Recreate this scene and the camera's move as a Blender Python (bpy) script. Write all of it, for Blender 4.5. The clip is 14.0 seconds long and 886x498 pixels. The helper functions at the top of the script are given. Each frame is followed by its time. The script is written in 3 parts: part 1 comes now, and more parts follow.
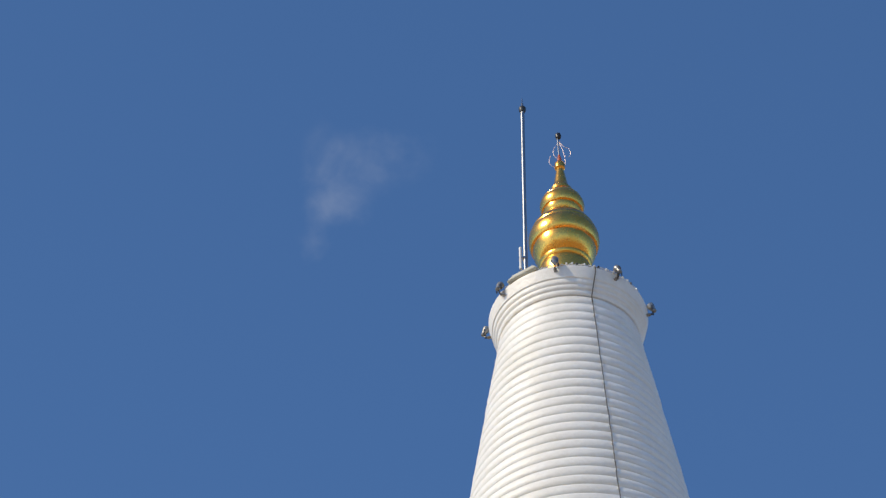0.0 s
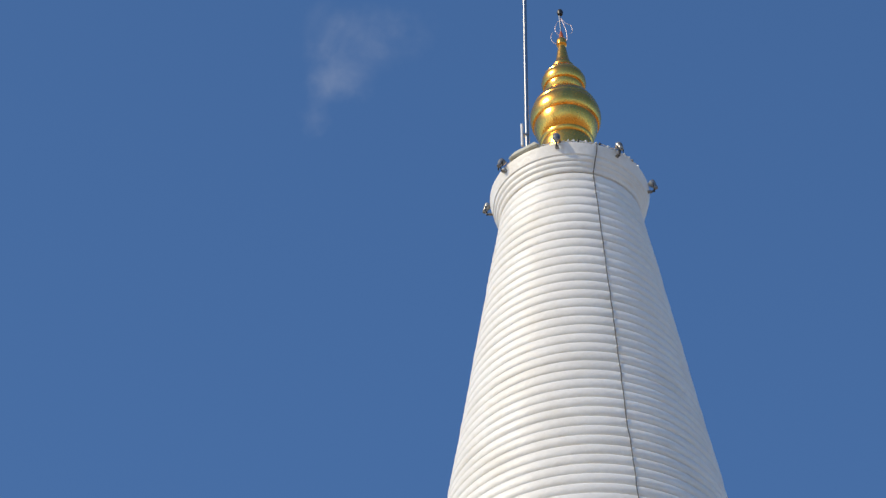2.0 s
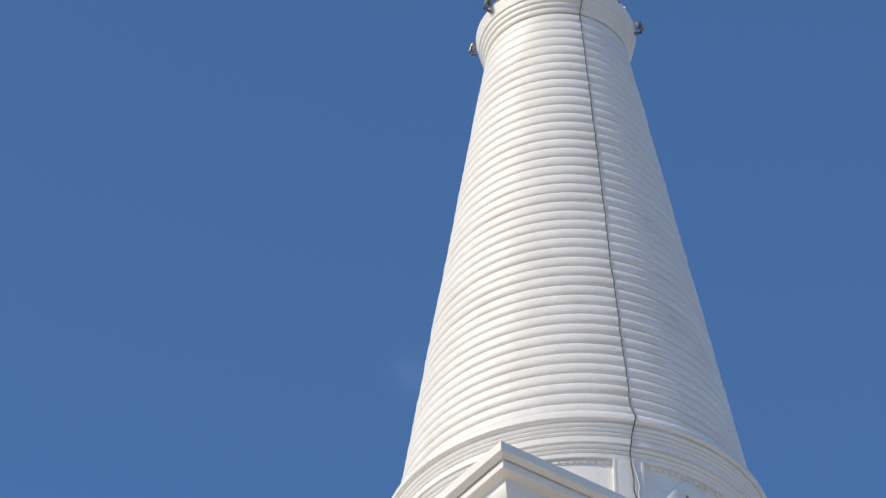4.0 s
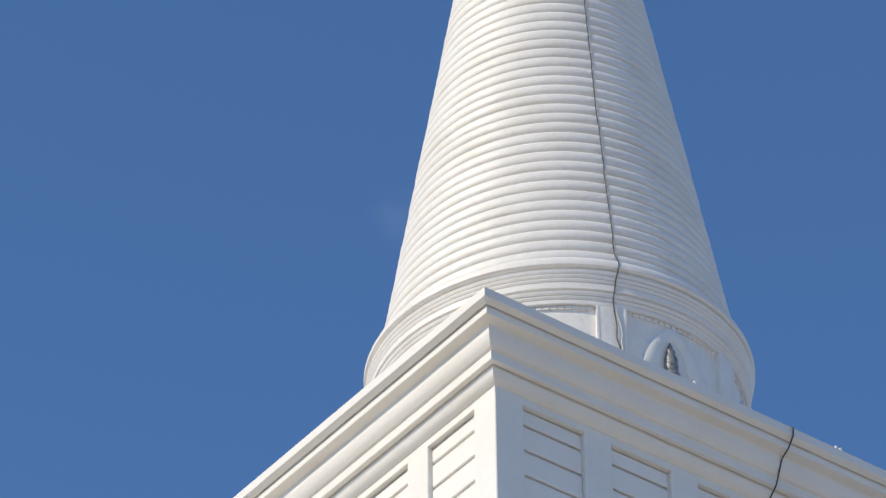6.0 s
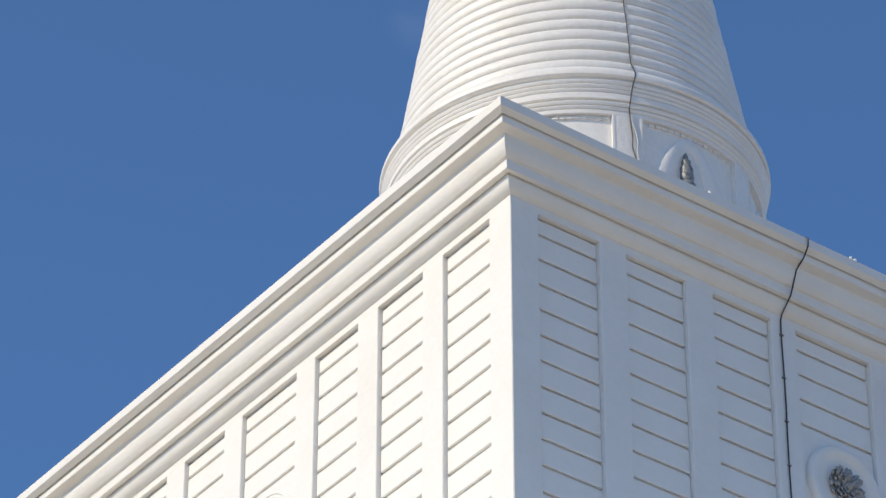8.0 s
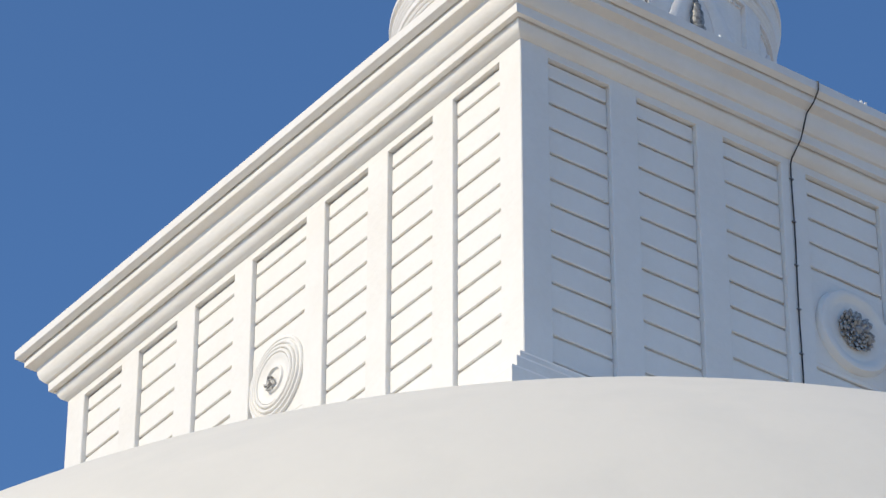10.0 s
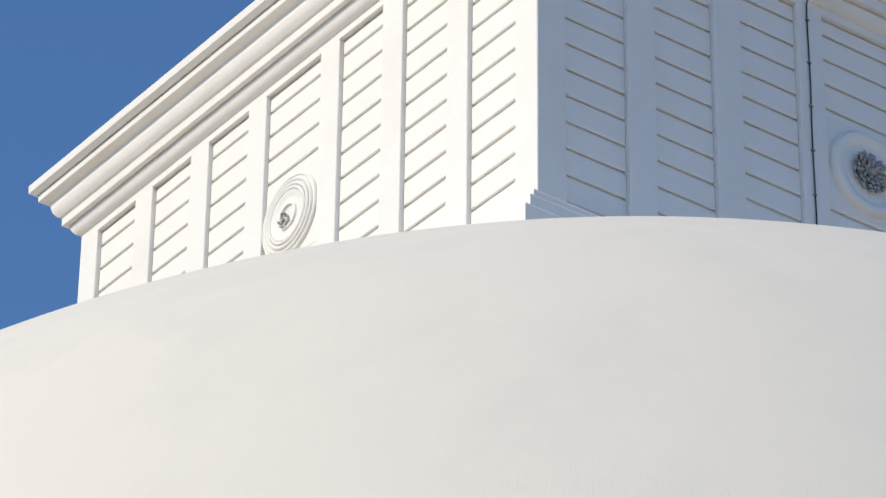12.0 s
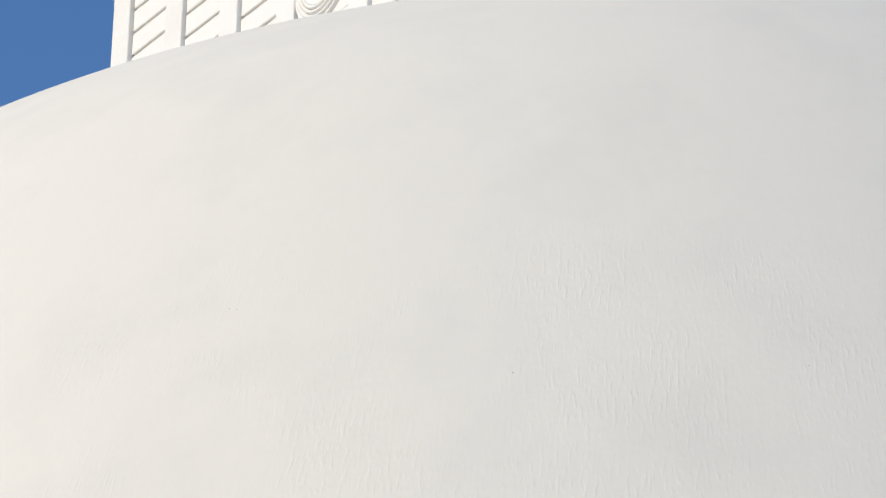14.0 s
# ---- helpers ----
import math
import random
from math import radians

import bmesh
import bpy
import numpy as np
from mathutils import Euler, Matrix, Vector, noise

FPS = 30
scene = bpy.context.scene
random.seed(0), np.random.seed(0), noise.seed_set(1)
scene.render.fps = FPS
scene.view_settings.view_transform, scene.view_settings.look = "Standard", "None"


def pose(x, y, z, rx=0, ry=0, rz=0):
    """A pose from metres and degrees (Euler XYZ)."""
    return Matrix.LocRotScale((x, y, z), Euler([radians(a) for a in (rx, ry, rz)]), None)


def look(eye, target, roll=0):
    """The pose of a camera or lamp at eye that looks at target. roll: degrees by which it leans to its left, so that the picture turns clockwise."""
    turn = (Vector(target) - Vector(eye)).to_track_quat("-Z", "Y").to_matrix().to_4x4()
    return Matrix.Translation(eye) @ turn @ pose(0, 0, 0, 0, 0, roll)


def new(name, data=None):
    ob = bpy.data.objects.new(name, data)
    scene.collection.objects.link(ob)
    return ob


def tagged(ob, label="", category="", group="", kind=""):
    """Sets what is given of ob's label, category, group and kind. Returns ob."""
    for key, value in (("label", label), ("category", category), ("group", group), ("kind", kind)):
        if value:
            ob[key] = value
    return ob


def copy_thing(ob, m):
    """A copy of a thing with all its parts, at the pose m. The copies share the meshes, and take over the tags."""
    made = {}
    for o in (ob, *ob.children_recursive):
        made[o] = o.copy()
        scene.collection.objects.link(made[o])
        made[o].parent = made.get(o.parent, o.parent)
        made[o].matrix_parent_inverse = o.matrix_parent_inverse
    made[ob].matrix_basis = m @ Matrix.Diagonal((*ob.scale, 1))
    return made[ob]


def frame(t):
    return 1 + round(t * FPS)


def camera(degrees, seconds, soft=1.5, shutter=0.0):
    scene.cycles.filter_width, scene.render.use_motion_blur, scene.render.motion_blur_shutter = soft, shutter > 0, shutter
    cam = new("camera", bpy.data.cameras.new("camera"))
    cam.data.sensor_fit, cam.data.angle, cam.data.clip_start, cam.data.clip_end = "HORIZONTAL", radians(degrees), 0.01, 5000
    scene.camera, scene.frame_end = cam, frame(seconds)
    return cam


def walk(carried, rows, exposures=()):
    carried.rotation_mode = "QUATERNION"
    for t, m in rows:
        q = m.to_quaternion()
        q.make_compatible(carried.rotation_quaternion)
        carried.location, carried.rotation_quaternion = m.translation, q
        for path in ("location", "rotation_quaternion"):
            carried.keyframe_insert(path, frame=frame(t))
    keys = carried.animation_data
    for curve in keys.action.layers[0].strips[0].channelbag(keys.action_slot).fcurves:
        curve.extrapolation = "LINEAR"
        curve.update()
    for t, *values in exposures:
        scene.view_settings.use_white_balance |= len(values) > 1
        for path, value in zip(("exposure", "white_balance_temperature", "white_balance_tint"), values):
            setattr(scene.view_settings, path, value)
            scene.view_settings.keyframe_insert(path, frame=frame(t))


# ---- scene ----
D = 49.429
EYE_Z = 1.6
# seconds, yaw, pitch, roll: the camera stands still and tilts down the tower
TURNS = [
    (0.0, 2.456, 45.395, -1.445),
    (0.5, 2.515, 45.163, -1.292),
    (1.0, 2.607, 44.956, -1.315),
    (1.5, 2.707, 44.426, -1.128),
    (2.0, 2.543, 43.640, -1.286),
    (2.2, 2.460, 43.345, -1.304),
    (4.3, 2.270, 40.960, -0.825),
    (4.5, 2.236, 40.678, -0.789),
    (5.0, 2.158, 40.189, -0.675),
    (5.5, 2.093, 39.676, -0.571),
    (6.0, 2.057, 39.154, -0.491),
    (6.5, 2.070, 38.432, -0.371),
    (7.0, 2.132, 37.777, -0.268),
    (7.5, 2.235, 37.081, -0.179),
    (8.0, 2.353, 36.433, 0.003),
    (8.2, 2.397, 36.244, -0.045),
    (10.3, 2.610, 33.889, 0.175),
    (10.5, 2.642, 33.679, 0.439),
    (11.0, 2.665, 33.100, 0.508),
    (11.5, 2.688, 32.546, 0.544),
    (12.0, 2.739, 31.907, 0.693),
    (12.5, 2.836, 30.680, 0.754),
    (13.0, 2.933, 29.944, 0.900),
    (13.5, 3.069, 29.238, 0.936),
    (14.0, 3.232, 28.540, 0.920),
]
cam = camera(12.562, 14.0, soft=1.4)
walk(cam, [(t, pose(0, -D, EYE_Z, 90 + p, 0, y) @ pose(0, 0, 0, 0, 0, r)) for t, y, p, r in TURNS],
     [(0.0, -0.02, 7300, 7.5), (14.0, -0.02, 7300, 7.5)])

# ---- light ----
SUN_AZ, SUN_EL = -149.5, 36.0
world = bpy.data.worlds.new("world")
scene.world = world
world.use_nodes = True
wn, wl = world.node_tree.nodes, world.node_tree.links
sky = wn.new("ShaderNodeTexSky")
sky.sky_type = "NISHITA"
sky.sun_disc = False
sky.sun_elevation = radians(SUN_EL)
sky.sun_rotation = radians(90 - SUN_AZ)
sky.altitude, sky.air_density, sky.dust_density, sky.ozone_density = 1500, 1.0, 0.4, 10.0
background = wn["Background"]
background.inputs["Strength"].default_value = 0.187


def direction(yaw, pitch):
    y, p = radians(yaw), radians(pitch)
    return Vector((-math.sin(y) * math.cos(p), math.cos(y) * math.cos(p), math.sin(p)))


def sky_wisp(yaw, pitch, width, amount, previous):
    """A faint ragged wisp of cloud in the sky round one direction."""
    coord = wn.new("ShaderNodeTexCoord")
    drift = wn.new("ShaderNodeTexNoise")
    drift.inputs["Scale"].default_value, drift.inputs["Detail"].default_value = 60, 4
    wl.new(coord.outputs["Generated"], drift.inputs["Vector"])
    centred = wn.new("ShaderNodeVectorMath")
    centred.operation = "SUBTRACT"
    centred.inputs[1].default_value = (0.5, 0.5, 0.5)
    wl.new(drift.outputs["Color"], centred.inputs[0])
    bent = wn.new("ShaderNodeVectorMath")
    bent.operation = "MULTIPLY_ADD"
    bent.inputs[1].default_value = (width * 2.2,) * 3
    wl.new(centred.outputs["Vector"], bent.inputs[0])
    wl.new(coord.outputs["Generated"], bent.inputs[2])
    away = wn.new("ShaderNodeVectorMath")
    away.operation = "DISTANCE"
    away.inputs[1].default_value = direction(yaw, pitch)
    wl.new(bent.outputs["Vector"], away.inputs[0])
    fade = wn.new("ShaderNodeMapRange")
    fade.interpolation_type = "SMOOTHSTEP"
    fade.inputs["From Min"].default_value, fade.inputs["From Max"].default_value = width, 0.0
    wl.new(away.outputs["Value"], fade.inputs["Value"])
    puff = wn.new("ShaderNodeTexNoise")
    puff.inputs["Scale"].default_value, puff.inputs["Detail"].default_value = 48, 5
    puff.inputs["Distortion"].default_value = 0.6
    wl.new(coord.outputs["Generated"], puff.inputs["Vector"])
    ragged = wn.new("ShaderNodeMapRange")
    ragged.inputs["From Min"].default_value, ragged.inputs["From Max"].default_value = 0.36, 0.72
    wl.new(puff.outputs["Fac"], ragged.inputs["Value"])
    both = wn.new("ShaderNodeMath")
    both.operation = "MULTIPLY"
    wl.new(fade.outputs["Result"], both.inputs[0])
    wl.new(ragged.outputs["Result"], both.inputs[1])
    strength = wn.new("ShaderNodeMath")
    strength.operation = "MULTIPLY"
    strength.inputs[1].default_value = amount
    wl.new(both.outputs["Value"], strength.inputs[0])
    mix = wn.new("ShaderNodeMix")
    mix.data_type = "RGBA"
    wl.new(strength.outputs["Value"], mix.inputs["Factor"])
    wl.new(previous, mix.inputs["A"])
    mix.inputs["B"].default_value = (5.0, 5.2, 5.6, 1)
    return mix.outputs["Result"]


tune = wn.new("ShaderNodeVectorMath")
tune.operation = "MULTIPLY"
tune.inputs[1].default_value = (0.90, 1.0, 1.02)
wl.new(sky.outputs["Color"], tune.inputs[0])
colour = sky_wisp(4.25, 46.55, 0.018, 0.13, tune.outputs["Vector"])
colour = sky_wisp(2.8, 39.6, 0.010, 0.05, colour)
wl.new(colour, background.inputs["Color"])

sun_data = bpy.data.lights.new("sun", "SUN")
sun_data.energy, sun_data.angle, sun_data.color = 3.65, radians(0.53), (1.0, 0.895, 0.73)
sun = new("sun", sun_data)
sun_way = Vector((math.cos(radians(SUN_AZ)) * math.cos(radians(SUN_EL)), math.sin(radians(SUN_AZ)) * math.cos(radians(SUN_EL)), math.sin(radians(SUN_EL))))
sun.matrix_basis = look(sun_way * 200, (0, 0, 0))


# ---- materials ----
def material(name, base, rough=0.5, metal=0.0, stain=None, stain_scale=0.6, amount=0.5, bump=0.0, bump_scale=30.0, stretch=(1, 1, 1), wear=0.1):
    """Painted, plastered or metal surface with large stains, fine grain and relief."""
    m = bpy.data.materials.new(name)
    m.use_nodes = True
    n, l = m.node_tree.nodes, m.node_tree.links
    bsdf = n["Principled BSDF"]
    bsdf.inputs["Metallic"].default_value = metal
    coord = n.new("ShaderNodeNewGeometry")
    scale = n.new("ShaderNodeVectorMath")
    scale.operation = "MULTIPLY"
    scale.inputs[1].default_value = stretch
    l.new(coord.outputs["Position"], scale.inputs[0])
    large = n.new("ShaderNodeTexNoise")
    large.inputs["Scale"].default_value, large.inputs["Detail"].default_value = stain_scale, 6
    l.new(scale.outputs["Vector"], large.inputs["Vector"])
    fine = n.new("ShaderNodeTexNoise")
    fine.inputs["Scale"].default_value, fine.inputs["Detail"].default_value = bump_scale, 4
    l.new(scale.outputs["Vector"], fine.inputs["Vector"])
    band = n.new("ShaderNodeMapRange")
    band.inputs["From Min"].default_value, band.inputs["From Max"].default_value = 0.45, 0.75
    band.inputs["To Max"].default_value = amount
    l.new(large.outputs["Fac"], band.inputs["Value"])
    mix = n.new("ShaderNodeMix")
    mix.data_type = "RGBA"
    mix.inputs["A"].default_value = (*base, 1)
    mix.inputs["B"].default_value = (*(stain or [c * 0.85 for c in base]), 1)
    l.new(band.outputs["Result"], mix.inputs["Factor"])
    grain = n.new("ShaderNodeMapRange")
    grain.inputs["To Min"].default_value, grain.inputs["To Max"].default_value = 1 - wear, 1 + wear * 0.4
    l.new(fine.outputs["Fac"], grain.inputs["Value"])
    tint = n.new("ShaderNodeVectorMath")
    tint.operation = "SCALE"
    l.new(mix.outputs["Result"], tint.inputs[0])
    l.new(grain.outputs["Result"], tint.inputs["Scale"])
    l.new(tint.outputs["Vector"], bsdf.inputs["Base Color"])
    gloss = n.new("ShaderNodeMapRange")
    gloss.inputs["To Min"].default_value, gloss.inputs["To Max"].default_value = rough * 0.8, min(1, rough * 1.2)
    l.new(large.outputs["Fac"], gloss.inputs["Value"])
    l.new(gloss.outputs["Result"], bsdf.inputs["Roughness"])
    if bump:
        relief = n.new("ShaderNodeBump")
        relief.inputs["Strength"].default_value, relief.inputs["Distance"].default_value = 1.0, bump
        l.new(fine.outputs["Fac"], relief.inputs["Height"])
        l.new(relief.outputs["Normal"], bsdf.inputs["Normal"])
    return m


WHITE = material("white_painted_stucco", (0.775, 0.765, 0.74), 0.5, stain=(0.72, 0.70, 0.665), stain_scale=0.9, amount=0.7, bump=0.006, bump_scale=9, wear=0.05)
TOWER = material("white_tower_paint", (0.795, 0.78, 0.755), 0.48, stain=(0.70, 0.68, 0.64), stain_scale=1.3, amount=0.8, bump=0.010, bump_scale=12, wear=0.10)
BELL = material("brushed_white_plaster", (0.71, 0.685, 0.62), 0.65, stain=(0.645, 0.63, 0.58), stain_scale=0.8, amount=0.8, bump=0.003, bump_scale=8, stretch=(1, 1, 0.33), wear=0.02)


def add_brush_ridges(m):
    """Short upright ridges left by the plasterer's brush, dense on the lower bell and in patches."""
    n, l = m.node_tree.nodes, m.node_tree.links
    geo = n.new("ShaderNodeNewGeometry")
    place = n.new("ShaderNodeSeparateXYZ")
    l.new(geo.outputs["Position"], place.inputs["Vector"])
    turn = n.new("ShaderNodeMath")
    turn.operation = "ARCTAN2"
    l.new(place.outputs["X"], turn.inputs[0])
    l.new(place.outputs["Y"], turn.inputs[1])
    around, up = n.new("ShaderNodeMath"), n.new("ShaderNodeMath")
    around.operation = up.operation = "MULTIPLY"
    around.inputs[1].default_value, up.inputs[1].default_value = 21.0, 0.19
    l.new(turn.outputs["Value"], around.inputs[0])
    l.new(place.outputs["Z"], up.inputs[0])
    squeeze = n.new("ShaderNodeCombineXYZ")
    l.new(around.outputs["Value"], squeeze.inputs["X"])
    l.new(up.outputs["Value"], squeeze.inputs["Y"])
    stroke = n.new("ShaderNodeTexNoise")
    stroke.inputs["Scale"].default_value, stroke.inputs["Detail"].default_value = 24, 4
    l.new(squeeze.outputs["Vector"], stroke.inputs["Vector"])
    ridge = n.new("ShaderNodeMapRange")
    ridge.inputs["From Min"].default_value, ridge.inputs["From Max"].default_value = 0.52, 0.80
    l.new(stroke.outputs["Fac"], ridge.inputs["Value"])
    patch = n.new("ShaderNodeTexNoise")
    patch.inputs["Scale"].default_value, patch.inputs["Detail"].default_value = 0.9, 3
    l.new(geo.outputs["Position"], patch.inputs["Vector"])
    split = n.new("ShaderNodeSeparateXYZ")
    l.new(geo.outputs["Position"], split.inputs["Vector"])
    low = n.new("ShaderNodeMapRange")
    low.inputs["From Min"].default_value, low.inputs["From Max"].default_value = 20.7, 18.7
    l.new(split.outputs["Z"], low.inputs["Value"])
    dense = n.new("ShaderNodeMapRange")
    dense.inputs["From Min"].default_value, dense.inputs["From Max"].default_value = 0.38, 0.66
    dense.inputs["To Min"].default_value = 0.1
    l.new(patch.outputs["Fac"], dense.inputs["Value"])
    a, b = n.new("ShaderNodeMath"), n.new("ShaderNodeMath")
    a.operation = b.operation = "MULTIPLY"
    l.new(low.outputs["Result"], a.inputs[0])
    l.new(dense.outputs["Result"], a.inputs[1])
    l.new(a.outputs["Value"], b.inputs[0])
    l.new(ridge.outputs["Result"], b.inputs[1])
    bump = n.new("ShaderNodeBump")
    bump.inputs["Strength"].default_value, bump.inputs["Distance"].default_value = 1.0, 0.0026
    l.new(b.outputs["Value"], bump.inputs["Height"])
    bsdf = n["Principled BSDF"]
    l.new(bsdf.inputs["Normal"].links[0].from_socket, bump.inputs["Normal"])
    l.new(bump.outputs["Normal"], bsdf.inputs["Normal"])


add_brush_ridges(BELL)
PANEL_BOARD = material("white_board_paint", (0.785, 0.775, 0.75), 0.5, stain=(0.73, 0.72, 0.69), stain_scale=1.5, amount=0.5, bump=0.004, bump_scale=12, wear=0.05)
GOLD = material("polished_gold_leaf", (1.0, 0.495, 0.105), 0.27, metal=0.98, stain=(0.92, 0.43, 0.06), stain_scale=5, amount=0.6, bump=0.002, bump_scale=16, wear=0.12)
STEEL = material("galvanised_steel", (0.36, 0.37, 0.38), 0.34, metal=1.0, stain_scale=12, bump_scale=60)
PAINTED_PIPE = material("grey_painted_pipe", (0.62, 0.62, 0.62), 0.4, stain_scale=9, bump_scale=50)
BLACK = material("black_plastic", (0.02, 0.02, 0.022), 0.4, stain=(0.05, 0.05, 0.05), stain_scale=8)
CABLE = material("dark_cable_sheath", (0.022, 0.02, 0.02), 0.6, stain=(0.06, 0.05, 0.045), stain_scale=6)
GREY_CASE = material("weathered_grey_casing", (0.26, 0.26, 0.26), 0.35, metal=0.5, stain=(0.1, 0.1, 0.1), stain_scale=14, amount=0.8)
MORTAR = material("weathered_mortar", (0.50, 0.49, 0.42), 0.8, stain=(0.36, 0.35, 0.29), stain_scale=4, amount=0.8, bump=0.006, bump_scale=20)
SILVER = material("tarnished_silver_mosaic", (0.42, 0.42, 0.42), 0.38, metal=0.15, stain=(0.10, 0.10, 0.10), stain_scale=14, amount=1.0, bump=0.008, bump_scale=30, wear=0.4)
STATUE = material("dark_silver_leaf", (0.30, 0.31, 0.31), 0.42, metal=0.15, stain=(0.03, 0.03, 0.035), stain_scale=18, amount=1.0, bump=0.012, bump_scale=28, wear=0.5)
COPPER = material("pale_copper_wire", (0.72, 0.56, 0.52), 0.4, metal=0.5, stain_scale=10)
RED = material("dull_red_paint", (0.4, 0.08, 0.03), 0.5, stain_scale=12)
PAVING = material("pale_terrace_paving", (0.43, 0.305, 0.175), 0.8, stain=(0.33, 0.23, 0.13), stain_scale=0.15, amount=0.8, bump=0.01, bump_scale=4)

GLAZE = material("white_ceramic_glaze", (0.82, 0.82, 0.80), 0.12, stain_scale=20)


def glass_material():
    m = bpy.data.materials.new("lamp_glass")
    m.use_nodes = True
    b = m.node_tree.nodes["Principled BSDF"]
    b.inputs["Base Color"].default_value = (0.85, 0.88, 0.9, 1)
    b.inputs["Roughness"].default_value = 0.06
    b.inputs["Metallic"].default_value = 0.6
    return m


GLASS = glass_material()


# ---- building helpers ----
def thing(name, loc, label, category, group="", kind=""):
    ob = new(name)
    ob.location = loc
    ob.empty_display_size = 0.2
    return tagged(ob, label, category, group, kind)


def origin_of(ob):
    o = Vector((0, 0, 0))
    while ob is not None:
        o += ob.location
        ob = ob.parent
    return o


def part(name, bm, mat, parent, label="", smooth=False, crease=40):
    """Links a bmesh, given in world places, as one mesh object under parent."""
    if parent is not None:
        bmesh.ops.translate(bm, verts=bm.verts, vec=-origin_of(parent))
    bmesh.ops.recalc_face_normals(bm, faces=bm.faces)
    if smooth:
        limit = radians(crease)
        for f in bm.faces:
            f.smooth = True
        for e in bm.edges:
            e.smooth = len(e.link_faces) == 2 and e.calc_face_angle(0) < limit
    me = bpy.data.meshes.new(name)
    bm.to_mesh(me)
    bm.free()
    me.materials.append(mat)
    ob = new(name, me)
    ob.parent = parent
    return tagged(ob, label)


def lathe(profile, segs=96, bm=None, centre=(0, 0), closed=False):
    """Revolves (radius, z) round the upright axis; closed joins the last point to the first."""
    bm = bm or bmesh.new()
    loops = []
    for r, z in profile:
        if r < 1e-4:
            loops.append([bm.verts.new((centre[0], centre[1], z))])
        else:
            loops.append([bm.verts.new((centre[0] + r * math.cos(2 * math.pi * i / segs), centre[1] + r * math.sin(2 * math.pi * i / segs), z)) for i in range(segs)])
    pairs = list(zip(loops, loops[1:] + loops[:1])) if closed else list(zip(loops, loops[1:]))
    for a, b in pairs:
        for i in range(segs):
            j = (i + 1) % segs
            if len(a) == 1 and len(b) == 1:
                continue
            if len(a) == 1:
                bm.faces.new((a[0], b[i], b[j]))
            elif len(b) == 1:
                bm.faces.new((a[i], b[0], a[j]))
            else:
                bm.faces.new((a[i], b[i], b[j], a[j]))
    return bm


def arc_block(r0, r1, z0, z1, a0, a1, steps=6, bm=None):
    """A curved block between two radii, heights and angles in degrees."""
    bm = bm or bmesh.new()
    rows = []
    for i in range(steps + 1):
        a = radians(a0 + (a1 - a0) * i / steps)
        c, s = math.cos(a), math.sin(a)
        rows.append([bm.verts.new((r * c, r * s, z)) for r, z in ((r0, z0), (r1, z0), (r1, z1), (r0, z1))])
    for p, q in zip(rows, rows[1:]):
        for k in range(4):
            bm.faces.new((p[k], p[(k + 1) % 4], q[(k + 1) % 4], q[k]))
    bm.faces.new(rows[0])
    bm.faces.new(list(reversed(rows[-1])))
    return bm


def box(x0, x1, y0, y1, z0, z1, m=None, bevel=0.0, bm=None):
    own = bmesh.new()
    bmesh.ops.create_cube(own, size=1)
    for v in own.verts:
        v.co = Vector((x0 + (v.co.x + 0.5) * (x1 - x0), y0 + (v.co.y + 0.5) * (y1 - y0), z0 + (v.co.z + 0.5) * (z1 - z0)))
    if bevel:
        bmesh.ops.bevel(own, geom=own.edges[:], offset=bevel, segments=1, affect="EDGES")
    if m is not None:
        own.transform(m)
    if bm is None:
        return own
    tmp = bpy.data.meshes.new("tmp")
    own.to_mesh(tmp)
    own.free()
    bm.from_mesh(tmp)
    bpy.data.meshes.remove(tmp)
    return bm


def tube(points, radius, sides=6, bm=None):
    """A round tube along points, with closed ends."""
    bm = bm or bmesh.new()
    pts = [Vector(p) for p in points]
    loops = []
    for i, p in enumerate(pts):
        way = (pts[min(i + 1, len(pts) - 1)] - pts[max(i - 1, 0)]).normalized()
        side = way.cross(Vector((0.31, 0.83, 0.46))).normalized()
        up = way.cross(side)
        loops.append([bm.verts.new(p + radius * (math.cos(2 * math.pi * k / sides) * side + math.sin(2 * math.pi * k / sides) * up)) for k in range(sides)])
    for a, b in zip(loops, loops[1:]):
        for k in range(sides):
            bm.faces.new((a[k], a[(k + 1) % sides], b[(k + 1) % sides], b[k]))
    bm.faces.new(loops[0])
    bm.faces.new(list(reversed(loops[-1])))
    return bm


def polar(r, deg, z):
    return Vector((r * math.cos(radians(deg)), r * math.sin(radians(deg)), z))


def square_sweep(profile, turn, close_top=False):
    """Runs a moulding profile (half side, z) round a square, mitred at the corners."""
    bm = bmesh.new()
    loops = []
    for h, z in profile:
        loops.append([bm.verts.new(Matrix.Rotation(turn, 3, "Z") @ Vector((sx * h, sy * h, z))) for sx, sy in ((-1, -1), (1, -1), (1, 1), (-1, 1))])
    for a, b in zip(loops, loops[1:]):
        for k in range(4):
            bm.faces.new((a[k], a[(k + 1) % 4], b[(k + 1) % 4], b[k]))
    if close_top:
        bm.faces.new(loops[-1])
        bm.faces.new(list(reversed(loops[0])))
    return bm


# ---- ground ----
bm = bmesh.new()
bmesh.ops.create_circle(bm, cap_ends=True, segments=96, radius=4000)
tagged(part("ground", bm, PAVING, None), "pale dusty paved ground round the stupa", "ground", kind="structure")

# ---- the great bell ----
BELL_X = 0.115
FLAT_R = 9.65


def crown(r):
    """Height of the bell's rounded crown at a radius."""
    return 29.489 - 3.219 * (r / 10.5) ** 1.981


